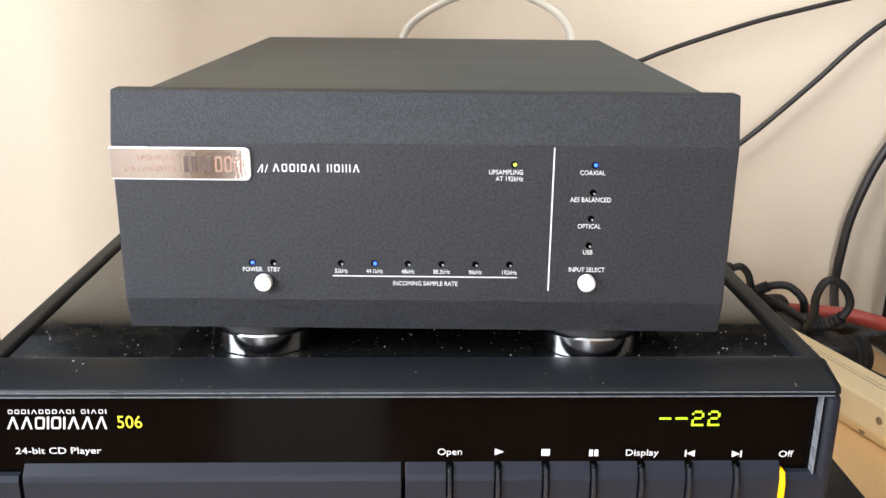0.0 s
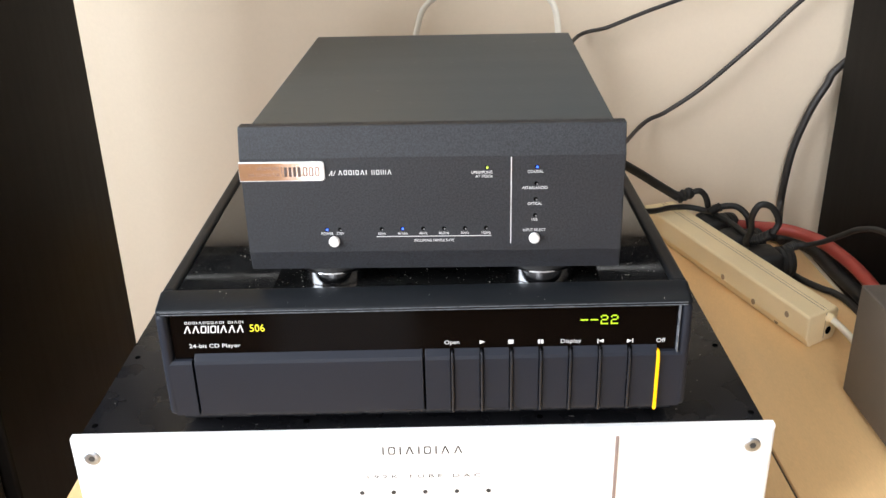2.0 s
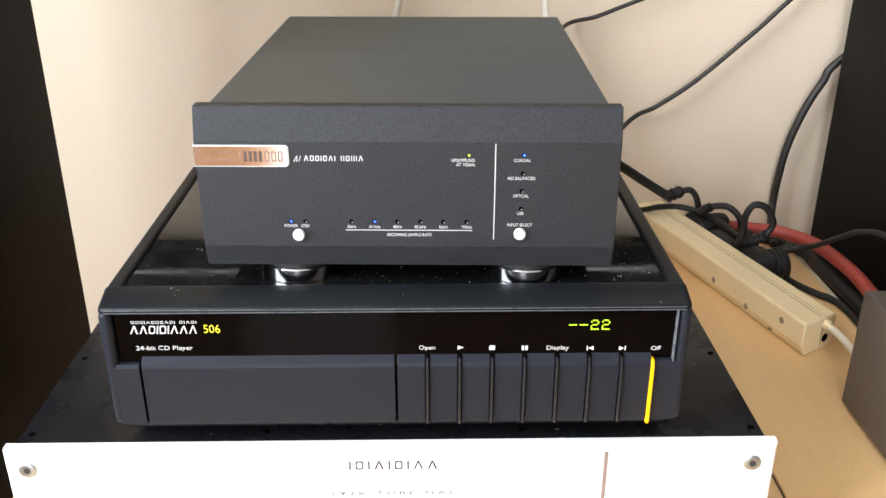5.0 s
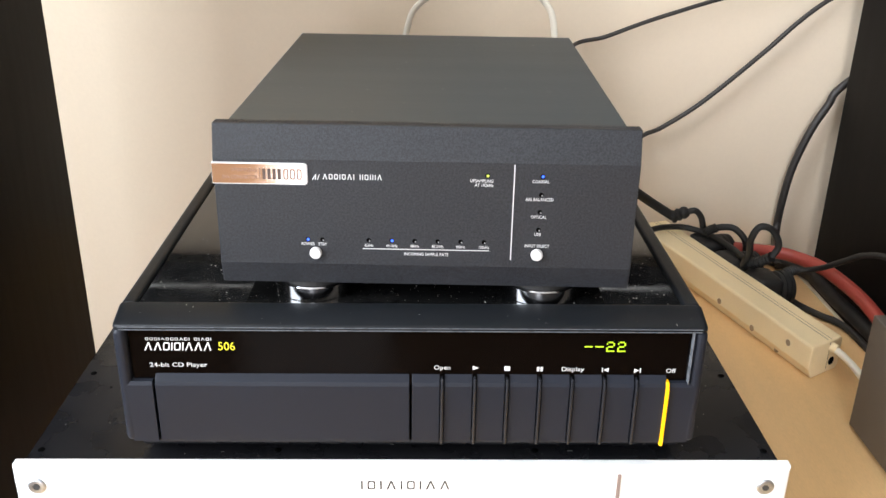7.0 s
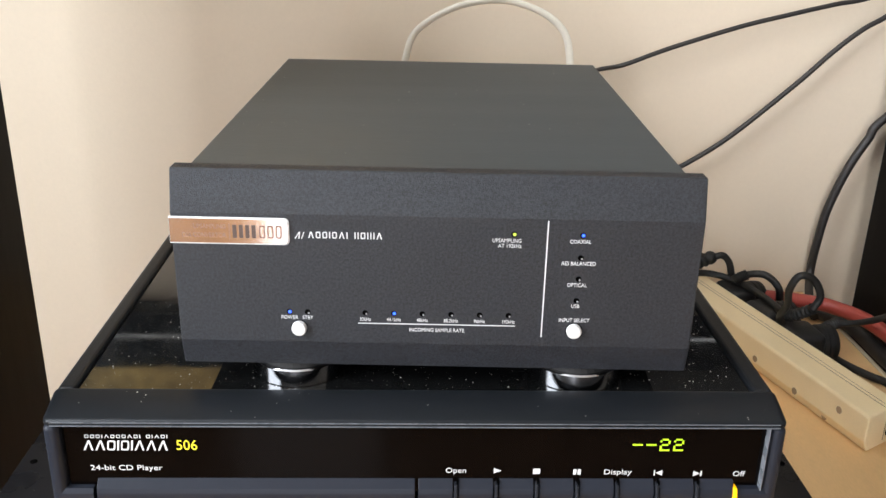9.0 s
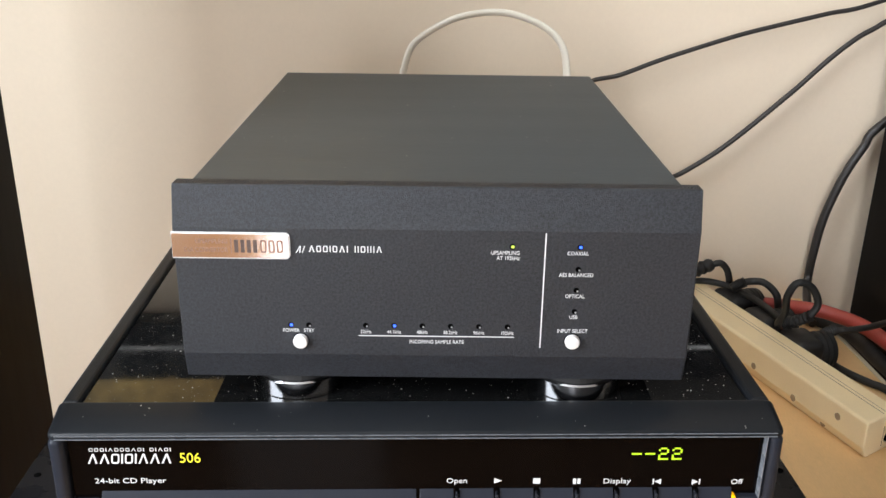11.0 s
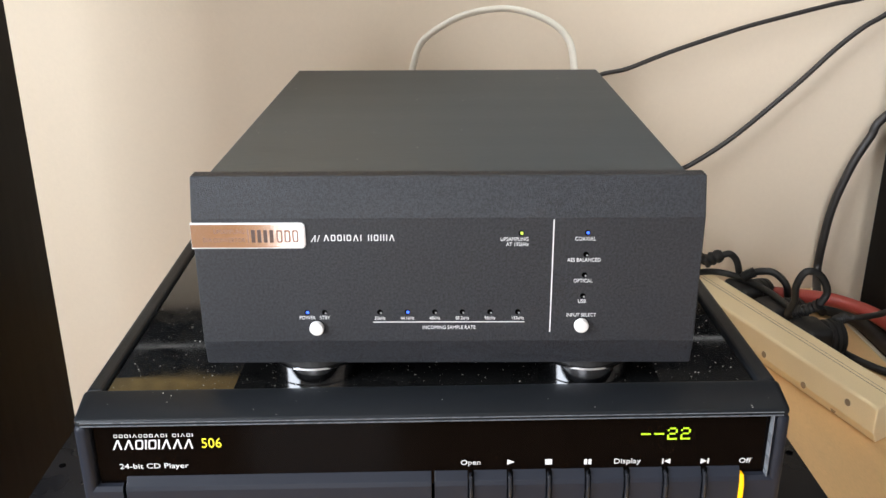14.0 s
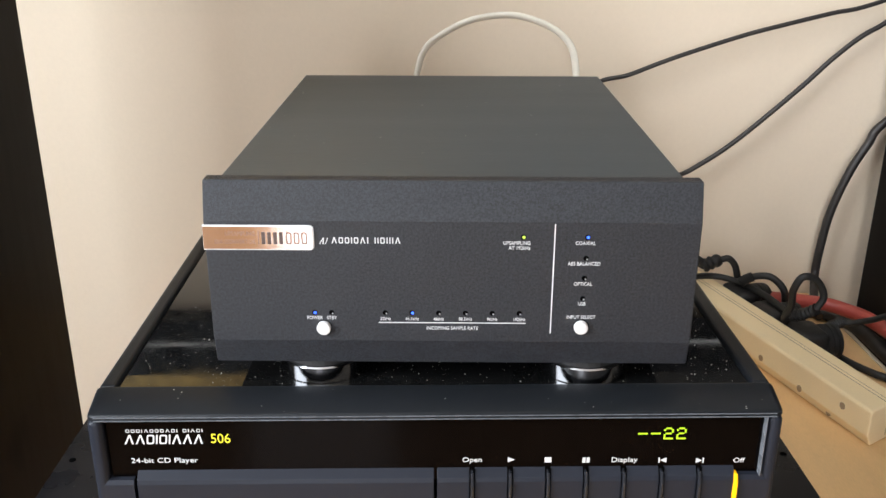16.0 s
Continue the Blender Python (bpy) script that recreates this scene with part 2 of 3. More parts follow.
def marks(kinds, mat, parent, x0, x1, y, z, height, label, slant=0.0, weight=0.15, gap=0.28):
    """A maker's mark as a row of plain shapes between x0 and x1: i bar, o square ring, v peak, _ blank."""
    wide = {"i": weight * 1.1, "o": 0.72, "v": 0.86, "_": 0.45}
    k = (x1 - x0) / (sum(wide[c] for c in kinds) + gap * (len(kinds) - 1))
    t, x = weight * height, x0
    for c in kinds:
        w = wide[c] * k
        h = height / 2
        if c == "i":
            loops = [[(0, -h), (w, -h), (w, h), (0, h)]]
        elif c == "v":
            loops = [[(0, -h), (t * 1.2, -h), (w / 2, h - t * 1.4), (w - t * 1.2, -h), (w, -h), (w / 2 + t * 0.6, h), (w / 2 - t * 0.6, h)]]
        elif c == "o":
            ring = [(w / 2 + w / 2 * bend(math.cos(a)), h * bend(math.sin(a))) for a in (2 * math.pi * n / 20 for n in range(20))]
            inner = [(w / 2 + (w / 2 - t) * bend(math.cos(a)), (h - t) * bend(math.sin(a))) for a in (2 * math.pi * n / 20 for n in range(20))]
            loops = [[ring[n], ring[(n + 1) % 20], inner[(n + 1) % 20], inner[n]] for n in range(20)]
        else:
            loops = []
        if loops:
            bm = bmesh.new()
            for q in loops:
                front = [bm.verts.new((x + px + slant * pz, y - 0.00008, z + pz)) for px, pz in q]
                back = [bm.verts.new((x + px + slant * pz, y + 0.0001, z + pz)) for px, pz in q]
                bm.faces.new(front)
                bm.faces.new(back[::-1])
                for n in range(len(q)):
                    bm.faces.new((front[n], back[n], back[(n + 1) % len(q)], front[(n + 1) % len(q)]))
            part("mark", bm, mat, parent, label)
        x += w + gap * k


# ---- the setting ----
def slab(name, bm, mat, label, category):
    return tagged(to_object(name, bm, mat), label, category, kind="structure")


slab("wall_north", box(LEFT - 0.15, RIGHT + 0.15, WALL, WALL + 0.15, FLOOR, CEIL), PAINT, "cream painted plaster wall behind the hi-fi stack", "wall")
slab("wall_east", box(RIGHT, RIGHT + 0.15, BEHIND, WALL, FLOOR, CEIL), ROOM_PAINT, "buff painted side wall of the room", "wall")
bm = box(LEFT - 0.15, WIN2_X[0], BEHIND - 0.15, BEHIND, FLOOR, CEIL)
box(WIN2_X[1], RIGHT + 0.15, BEHIND - 0.15, BEHIND, FLOOR, CEIL, bm=bm)
box(WIN2_X[0], WIN2_X[1], BEHIND - 0.15, BEHIND, FLOOR, WIN2_Z[0], bm=bm)
box(WIN2_X[0], WIN2_X[1], BEHIND - 0.15, BEHIND, WIN2_Z[1], CEIL, bm=bm)
slab("wall_south", bm, ROOM_PAINT, "painted wall with an assumed window opening behind the viewer", "wall")
bm = box(LEFT - 0.15, LEFT, BEHIND, WIN_Y[0], FLOOR, CEIL)
box(LEFT - 0.15, LEFT, WIN_Y[1], WALL, FLOOR, CEIL, bm=bm)
box(LEFT - 0.15, LEFT, WIN_Y[0], WIN_Y[1], FLOOR, WIN_Z[0], bm=bm)
box(LEFT - 0.15, LEFT, WIN_Y[0], WIN_Y[1], WIN_Z[1], CEIL, bm=bm)
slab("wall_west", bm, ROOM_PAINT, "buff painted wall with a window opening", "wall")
slab("floor", box(LEFT - 0.15, RIGHT + 0.15, BEHIND - 0.15, WALL + 0.15, FLOOR - 0.1, FLOOR), FLOORWOOD, "polished warm brown wooden floor", "floor")
slab("ceiling", box(LEFT - 0.15, RIGHT + 0.15, BEHIND - 0.15, WALL + 0.15, CEIL, CEIL + 0.1), CEIL_PAINT, "white painted ceiling", "ceiling")

window = thing("window_1", "white framed window letting in daylight", "window", kind="structure")
for y0, y1, z0, z1 in ((WIN_Y[0], WIN_Y[1], WIN_Z[0], WIN_Z[0] + 0.05), (WIN_Y[0], WIN_Y[1], WIN_Z[1] - 0.05, WIN_Z[1]),
                       (WIN_Y[0], WIN_Y[0] + 0.05, WIN_Z[0] + 0.05, WIN_Z[1] - 0.05), (WIN_Y[1] - 0.05, WIN_Y[1], WIN_Z[0] + 0.05, WIN_Z[1] - 0.05)):
    part("window_frame", box(LEFT - 0.04, LEFT + 0.01, y0, y1, z0, z1, 0.004), FRAMEWHITE, window)

# Unseen window added round the rear lamp.
window = thing("window_2", "white framed full-height window, unseen, assumed for light from behind", "window", kind="structure")
for x0, x1, z0, z1 in ((WIN2_X[0], WIN2_X[1], WIN2_Z[0], WIN2_Z[0] + 0.05), (WIN2_X[0], WIN2_X[1], WIN2_Z[1] - 0.05, WIN2_Z[1]),
                       (WIN2_X[0], WIN2_X[0] + 0.05, WIN2_Z[0] + 0.05, WIN2_Z[1] - 0.05), (WIN2_X[1] - 0.05, WIN2_X[1], WIN2_Z[0] + 0.05, WIN2_Z[1] - 0.05)):
    part("window_frame", box(x0, x1, BEHIND - 0.04, BEHIND + 0.01, z0, z1, 0.004), FRAMEWHITE, window)

# ---- table ----
TX0, TX1, TSEAM = -0.274, 0.415, 0.2555
table = thing("table", "pale beech veneered table with a board joint", "table", at=(0.07, 0.4, FLOOR))
T = Matrix.Translation((-0.07, -0.4, -FLOOR))


def on_table(bm):
    bm.transform(T)
    return bm


part("tabletop", on_table(box(TX0, TSEAM - 0.0012, 0.1, WALL - 0.004, TABLE - 0.025, TABLE, 0.001)), WOOD, table)
part("tabletop", on_table(box(TSEAM + 0.0012, TX1 - 0.004, 0.1, WALL - 0.004, TABLE - 0.025, TABLE, 0.001)), WOOD, table)
part("joint_strip", on_table(box(TSEAM - 0.0012, TSEAM + 0.0012, 0.101, WALL - 0.005, TABLE - 0.024, TABLE - 0.0025)), SEAM, table, "dark recessed board joint")
part("edge_banding", on_table(box(TX1 - 0.004, TX1, 0.1, WALL - 0.004, TABLE - 0.026, TABLE + 0.0006, 0.0005)), EDGE, table, "pale edge banding")
for x in (TX0 + 0.05, TX1 - 0.06):
    for y in (0.15, WALL - 0.06):
        part("leg", on_table(box(x - 0.022, x + 0.022, y - 0.022, y + 0.022, FLOOR, TABLE - 0.025, 0.003)), WOOD, table)


# ---- loudspeakers beside the table ----
def loudspeaker(x0, x1, y0, y1, top, label):
    sp = thing("floor_standing_loudspeaker", label, "loudspeaker", at=((x0 + x1) / 2, (y0 + y1) / 2, FLOOR), group="pair of loudspeakers")
    w, d, h = (x1 - x0) / 2, (y1 - y0) / 2, top - FLOOR
    part("cabinet", box(-w, w, -d, d, 0.03, h, 0.0025), ASH, sp)
    part("plinth", box(-w - 0.004, w + 0.004, -d - 0.004, d + 0.004, 0, 0.03, 0.003), SATIN, sp)
    part("grille", box(-w + 0.01, w - 0.01, -d - 0.014, -d, 0.25, h - 0.02, 0.004), RUBBER, sp)
    part("terminal_plate", box(-0.05, 0.05, d, d + 0.003, 0.2, 0.3, 0.001), SATIN, sp)
    return sp


loudspeaker(-0.44, -0.317, 0.36, 0.635, 0.62, "black ash floor-standing loudspeaker with a plain side")
loudspeaker(0.448, 0.70, 0.40, 0.800, 0.60, "black floor-standing loudspeaker in front of the cream wall")

grey = thing("equipment_box", "grey-brown lacquered metal equipment box on the table", "hi-fi unit", at=(0.381, 0.355, TABLE))
part("casing", box(-0.041, 0.041, -0.104, 0.104, 0.004, 0.102, 0.0012), GREYMETAL, grey)
part("foot", box(-0.035, -0.02, 0.08, 0.095, 0, 0.004), RUBBER, grey)
part("foot", box(0.02, 0.035, 0.08, 0.095, 0, 0.004), RUBBER, grey)
part("foot", box(-0.035, -0.02, -0.095, -0.08, 0, 0.004), RUBBER, grey)
part("foot", box(0.02, 0.035, -0.095, -0.08, 0, 0.004), RUBBER, grey)


# ---- silver valve converter, lowest of the stack ----
valve = in_room(thing("valve_converter", "black-topped valve converter with a thick matt silver front panel", "hi-fi unit", at=(-0.0095, 0.47, TABLE)))
VX0, VX1 = -0.2345, 0.2155
VC = (VX0 + VX1) / 2
bm = box(VX0, VX1, 0.287, 0.2945, TABLE + 0.008, 0.108)
bmesh.ops.bevel(bm, geom=[e for e in bm.edges if all(v.co.y < 0.288 for v in e.verts)], offset=0.0028, segments=3, profile=0.5, affect="EDGES")
panel = part("front_panel", bm, SILVER, valve, "thick matt silver front panel with bevelled edges")
# Raised strip whose darker tone paints the shade inside the groove.
part("groove", box(0.1138, 0.1160, 0.2864, 0.2872, TABLE + 0.012, 0.1035, 0.0003), GROOVESHADE, panel, "vertical groove drawn as a shaded strip")
part("casing", box(VX0 + 0.006, VX1 - 0.006, 0.2945, 0.655, TABLE + 0.008, 0.1062, 0.0008), SATIN, valve)
lid = part("lid", box(VX0 + 0.0055, VX1 - 0.0055, 0.2948, 0.656, 0.1062, 0.1078, 0.0005), SATIN, valve, "satin black steel lid")
for x in (-0.2232, -0.085, 0.067, 0.2042):
    part("lid_screw", turned([(0.0020, 0.1073), (0.0020, 0.1082), (0.0012, 0.1085)], (x, 0.3035, 0), n=16), HOLE, lid)
for x in (-0.2214, 0.2048):
    for y in (0.3895, 0.62):
        part("lid_screw", turned([(0.0020, 0.1073), (0.0020, 0.1082), (0.0012, 0.1085)], (x, y, 0), n=16), HOLE, lid)
for x in (-0.2215, 0.2015):
    for z in (0.0947, TABLE + 0.022):
        sc = part("panel_screw", turned([(0.0052, 0.2872), (0.0052, 0.2866), (0.0046, 0.2860), (0.0040, 0.2858), (0.0022, 0.2858), (0.0021, 0.2866), (0.0005, 0.2866)], (x, 0, z), "y", 28), STEEL, panel, "recessed steel socket screw", True)
        # Dark six-sided plug paints the shade in the screw socket.
        part("socket_shade", turned([(0.0021, 0.2860), (0.0021, 0.2857)], (x, 0, z), "y", 6), DARKMARK, sc)
marks("ioivioivv", DARKMARK, panel, -0.0352, 0.0162, 0.2869, 0.0955, 0.0060, "dark grey plain shape of a maker mark", weight=0.14, gap=0.42)
part("rule_line", box(-0.035, 0.016, 0.2868, 0.2871, 0.0880, 0.0883), LIGHTPRINT, panel)
marks("oooo", LIGHTPRINT, panel, -0.020, 0.001, 0.2869, 0.0840, 0.0026, "faint printed shape", weight=0.14, gap=1.6)
part("rule_line", box(-0.045, 0.026, 0.2868, 0.2871, 0.0795, 0.0798), LIGHTPRINT, panel)
words("1 9 2 K   T U B E   D A C", DARKMARK, panel, -0.0095, 0.2869, 0.0750, 0.0026, stretch=1.9)
for i in range(5):
    x = -0.050 + 0.0207 * i
    # Dark disc on the panel; the hole's shade is only its colour.
    part("indicator_hole", turned([(0.0016, 0.2868), (0.0015, 0.2866), (0.0013, 0.2870)], (x, 0, 0.0625), "y", 20), DARKMARK, panel)
    marks("ooio", LIGHTPRINT, panel, x - 0.004, x + 0.004, 0.2869, 0.0565, 0.0014, "faint printed shape", weight=0.2)
for x in (-0.19, 0.17):
    for y in (0.33, 0.61):
        part("foot", turned([(0.018, TABLE), (0.020, TABLE + 0.002), (0.020, TABLE + 0.008)], (x, y, 0)), RUBBER, valve)

# ---- compact disc player ----
player = in_room(thing("disc_player", "charcoal compact disc player with a glass top and smoked display window", "hi-fi unit", at=(-0.0055, 0.45, 0.108)))
PX0, PX1, PF, PB = -0.1674, 0.1561, 0.289, 0.622
part("casing", box(PX0 + 0.004, PX1 - 0.004, 0.302, PB, 0.1125, 0.1975, 0.002), SATIN, player)
# front cornice: sloping top edge above the window
bm = bmesh.new()
rows = []
for x, back, drop in ((PX0, 0.0042, 0.0012), (PX0 + 0.0006, 0.0022, 0.0005), (PX0 + 0.0018, 0.0008, 0.0002), (PX0 + 0.0040, 0, 0),
                      (PX1 - 0.0040, 0, 0), (PX1 - 0.0018, 0.0008, 0.0002), (PX1 - 0.0006, 0.0022, 0.0005), (PX1, 0.0042, 0.0012)):
    section = ((PF + back, 0.1957), (PF + back, 0.1974 - drop), (PF + 0.0004 + back, 0.1981 - drop), (PF + 0.0016 + back, 0.1987 - drop), (0.3075, 0.2026 - drop), (0.3090, 0.2024 - drop), (0.3095, 0.2018 - drop), (0.3095, 0.1957))
    rows.append([bm.verts.new((x, y, z)) for y, z in section])
for a, b in zip(rows, rows[1:]):
    for n in range(len(a)):
        bm.faces.new((a[n], b[n], b[(n + 1) % len(a)], a[(n + 1) % len(a)]))
bm.faces.new(rows[0])
bm.faces.new(rows[-1][::-1])
# Hood toned darker than the tray to paint in its shade.
hood = part("hood", bm, SHADEPLASTIC, player, "sloping front edge with rounded ends in shaded charcoal", True)
for x0, x1 in ((PX0, PX0 + 0.0070), (PX1 - 0.0070, PX1)):
    part("front_cheek", box(x0, x1, PF, 0.306, 0.1243, 0.1957, 0.0031, 5), PLASTIC, player, "", True)
# Two thin pale strips paint the bright highlight lines of the hood lip.
part("edge_highlight", box(PX0 + 0.004, PX1 - 0.004, PF - 0.0006, PF + 0.001, 0.19575, 0.19605), EDGEGLINT, hood, "thin pale strip painted as an edge highlight")
part("edge_highlight", box(PX0 + 0.004, PX1 - 0.004, PF - 0.0005, PF + 0.001, 0.19735, 0.19755), EDGEGLINT, hood, "thin pale strip painted as an edge highlight")
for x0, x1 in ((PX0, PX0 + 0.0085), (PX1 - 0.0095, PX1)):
    part("side_rail", box(x0, x1, 0.3096, PB, 0.190, 0.2022, 0.0022, 3), SHADEPLASTIC, player)
part("rear_rail", box(PX0, PX1, PB - 0.008, PB + 0.004, 0.115, 0.2022, 0.002), SHADEPLASTIC, player)
top = part("glass_top", box(PX0 + 0.0088, PX1 - 0.0098, 0.3098, PB - 0.0083, 0.1978, 0.2002, 0.0003), GLOSSBLACK, player, "glossy black glass top with dust on it")
glass = part("display_window", box(-0.1594, 0.1483, 0.2925, 0.300, 0.1600, 0.1956), WINDOWBLACK, player, "smoked glossy display window")
# Moulded edge in pale grey, so its bright line is painted on.
part("light_catch", box(0.1479, 0.1484, 0.2888, 0.293, 0.1630, 0.1956, 0.0001), EDGEGLINT, player, "thin moulded edge beside the window with its highlight painted in")
part("lower_frame", prism([(0.2892, 0.1243), (0.2890, 0.1610), (0.2900, 0.1632), (0.306, 0.1650), (0.306, 0.1243)], -0.1632, -0.1490), PLASTIC, player)
part("lower_frame", prism([(0.2892, 0.1243), (0.2890, 0.1610), (0.2900, 0.1632), (0.306, 0.1650), (0.306, 0.1243)], 0.1380, 0.1521), PLASTIC, player)
# Black block behind tray and keys paints the shade in the gaps.
part("gap_shade_backing", box(-0.1512, 0.1372, 0.2965, 0.302, 0.1205, 0.1672), HOLE, player)
FACE = [(0.2892, 0.1240), (0.2888, 0.1258), (0.2888, 0.1610), (0.2894, 0.1632), (0.2924, 0.1670), (0.2960, 0.1674), (0.2960, 0.1240)]
part("disc_tray", prism(FACE, -0.1474, -0.0073, bevel=0.0003), PLASTIC, player, "plain charcoal disc tray front")
KEY_LEFT = [-0.0058] + [0.0109 + 0.01810 * i for i in range(7)]
for i, x in enumerate(KEY_LEFT):
    x1 = (0.0109 + 0.01810 * i) - 0.0013
    key = part("key", prism(FACE, x + (0.0013 if i else 0), x1, bevel=0.0003), PLASTIC, player, "charcoal push key")
    lit = i == 7
    rx = 0.0109 + 0.01810 * i
    if not lit:
        part("key_ridge", prism([(0.2878, 0.1232), (0.2872, 0.1245), (0.2872, 0.1600), (0.2890, 0.1656), (0.2960, 0.1656), (0.2960, 0.1232)], rx - 0.0008, rx + 0.0008, bevel=0.0006), RIDGE, key, "raised ridge")
        # Black filling painted as shade between neighbouring keys.
        part("key_gap_shade", box(rx + 0.0008, rx + 0.0013, 0.2905, 0.2960, 0.1240, 0.1668), HOLE, key)
part("light_bar", prism([(0.2876, 0.1226), (0.2870, 0.1242), (0.2870, 0.1598), (0.2888, 0.1642), (0.2960, 0.1642), (0.2960, 0.1226)], 0.1359, 0.1377, bevel=0.0004), YELLOW, player, "glowing yellow light bar")
for x in (-0.13, 0.12):
    for y in (0.33, 0.59):
        part("foot", turned([(0.011, 0.1078), (0.012, 0.109), (0.012, 0.1126)], (x, y, 0), n=24), RUBBER, player)
GY = 0.2924
words("Open", PRINT, glass, 0.0109, GY, 0.1711, 0.0026, stretch=1.10)
words("Display", PRINT, glass, 0.0835, GY, 0.1704, 0.0026, stretch=1.15)
words("Off", PRINT, glass, 0.1385, GY, 0.1696, 0.0026, stretch=1.10)
words("24-bit CD Player", PRINT, glass, -0.1501, GY, 0.1722, 0.0026, "LEFT", 1.22)
words("506", YPRINT, glass, -0.1119, GY, 0.1838, 0.0050, "LEFT", 0.88)
marks("oooivooovoi_oivoi", PRINT, glass, -0.1507, -0.1151, GY, 0.1884, 0.0017, "white plain shape of a maker mark", weight=0.17, gap=0.30)
marks("vvoioivvv", PRINT, glass, -0.1516, -0.1152, GY, 0.1838, 0.0050, "white slanted plain shape of a maker mark", slant=0.12, weight=0.14, gap=0.16)


def sign(shapes, x, z):
    bm = bmesh.new()
    for poly in shapes:
        a = [bm.verts.new((x + px * 0.001, GY - 0.00008, z + pz * 0.001)) for px, pz in poly]
        b = [bm.verts.new((x + px * 0.001, GY + 0.0002, z + pz * 0.001)) for px, pz in poly]
        bm.faces.new(a)
        bm.faces.new(b[::-1])
        n = len(a)
        for i in range(n):
            bm.faces.new((a[i], b[i], b[(i + 1) % n], a[(i + 1) % n]))
    part("key_symbol", bm, PRINT, glass)


def rect(a, b, lo, hi):
    return [(a, lo), (b, lo), (b, hi), (a, hi)]


sign([[(-1.6, -1.4), (1.8, 0), (-1.6, 1.4)]], 0.0294, 0.1711)
sign([rect(-1.6, 1.6, -1.4, 1.4)], 0.0470, 0.1708)
sign([rect(-1.7, -0.25, -1.4, 1.4), rect(0.25, 1.7, -1.4, 1.4)], 0.0652, 0.1705)
sign([rect(-2.0, -1.4, -1.4, 1.4), [(1.8, -1.4), (1.8, 1.4), (-1.2, 0)]], 0.1019, 0.1701)
sign([rect(1.4, 2.0, -1.4, 1.4), [(-1.8, -1.4), (1.2, 0), (-1.8, 1.4)]], 0.1197, 0.1698)
# dot-matrix figures of the display
FIGURES = {"-": ["", "", "", "11111", "", "", ""], "2": ["01110", "10001", "00001", "01110", "10000", "10000", "11111"]}
for i, ch in enumerate("--22"):
    bm = bmesh.new()
    for r, row in enumerate(FIGURES[ch]):
        for c, bit in enumerate(row):
            if bit == "1":
                px, pz = 0.0890 + 0.0061 * i + 0.00092 * c, 0.1880 - 0.00092 * r
                box(px, px + 0.00080, GY - 0.00006, GY + 0.0002, pz - 0.0008, pz, bm=bm)
    part("display_figure", bm, DIGIT, glass, "lit green dash" if ch == "-" else "lit green figure two")

# ---- upsampling converter on top ----
dac = thing("upsampling_converter", "black converter with a grained front panel standing on chrome feet", "hi-fi unit", at=(0.001, 0.3105, 0.2003), turn=-1.6)
FZ0, FZ1 = 0.0122, 0.1020
bm = prism([(0.0026, FZ0), (0.0, FZ0 + 0.0125), (0.0, FZ1 - 0.0178), (0.0046, FZ1 - 0.0006), (0.0052, FZ1), (0.0120, FZ1), (0.0120, FZ0)], -0.1121, 0.1126)
bmesh.ops.bevel(bm, geom=[e for e in bm.edges if abs(e.verts[0].co.x - e.verts[1].co.x) < 1e-6], offset=0.0006, segments=2, profile=0.5, affect="EDGES")
face = part("front_panel", bm, GRAIN, dac, "grained black front panel with bevelled bands")
part("casing", box(-0.1075, 0.1075, 0.0120, 0.288, FZ0 + 0.001, 0.0975, 0.0012), LID, dac)
part("lid", box(-0.1082, 0.1082, 0.0121, 0.2885, 0.0965, 0.0988, 0.0009), LID, dac, "brushed black lid")
part("base_plate", box(-0.106, 0.106, 0.010, 0.286, FZ0 - 0.0008, FZ0 + 0.001), SATIN, dac)
for x, y in ((-0.0642, 0.0240), (0.0663, 0.0240), (-0.0642, 0.255), (0.0663, 0.255)):
    ft = part("foot", turned([(0.0213, 0.0), (0.0217, 0.0003), (0.0217, 0.0078), (0.0210, 0.0085), (0.0140, 0.0085)], (x, y, 0), n=56), CHROME, dac, "polished chrome foot", True)
    part("foot_pad", turned([(0.0195, 0.0085), (0.0195, 0.0116)], (x, y, 0), n=40), RUBBER, ft)
bm = box(-0.1125, -0.0630, -0.0010, 0.0006, 0.0710, 0.0817)
bmesh.ops.bevel(bm, geom=[e for e in bm.edges if all(v.co.x > -0.07 for v in e.verts) and abs(e.verts[0].co.y - e.verts[1].co.y) > 0.001], offset=0.0016, segments=4, profile=0.5, affect="EDGES")
plate = part("badge", bm, MIRROR, dac, "mirror-polished badge with a slight warm tint")
bm = box(-0.1127, -0.0624, -0.0006, 0.0006, 0.0704, 0.0823)
bmesh.ops.bevel(bm, geom=[e for e in bm.edges if all(v.co.x > -0.07 for v in e.verts) and abs(e.verts[0].co.y - e.verts[1].co.y) > 0.001], offset=0.0020, segments=4, profile=0.5, affect="EDGES")
part("badge_rim", bm, BUTTON, plate, "bright silver rim")
words("UPSAMPLING", ETCHPALE, plate, -0.0888, -0.00103, 0.0783, 0.0020, "RIGHT", 0.80)
words("D/A CONVERTOR", ETCHPALE, plate, -0.0888, -0.00103, 0.0744, 0.0020, "RIGHT", 0.80)
part("rule_line", box(-0.0875, -0.0872, -0.00115, -0.0008, 0.0732, 0.0797), ETCHPALE, plate)
marks("iiii", ETCH, plate, -0.0860, -0.0763, -0.00103, 0.0763, 0.0058, "dark etched plain bar of a maker mark", weight=0.30, gap=0.20)
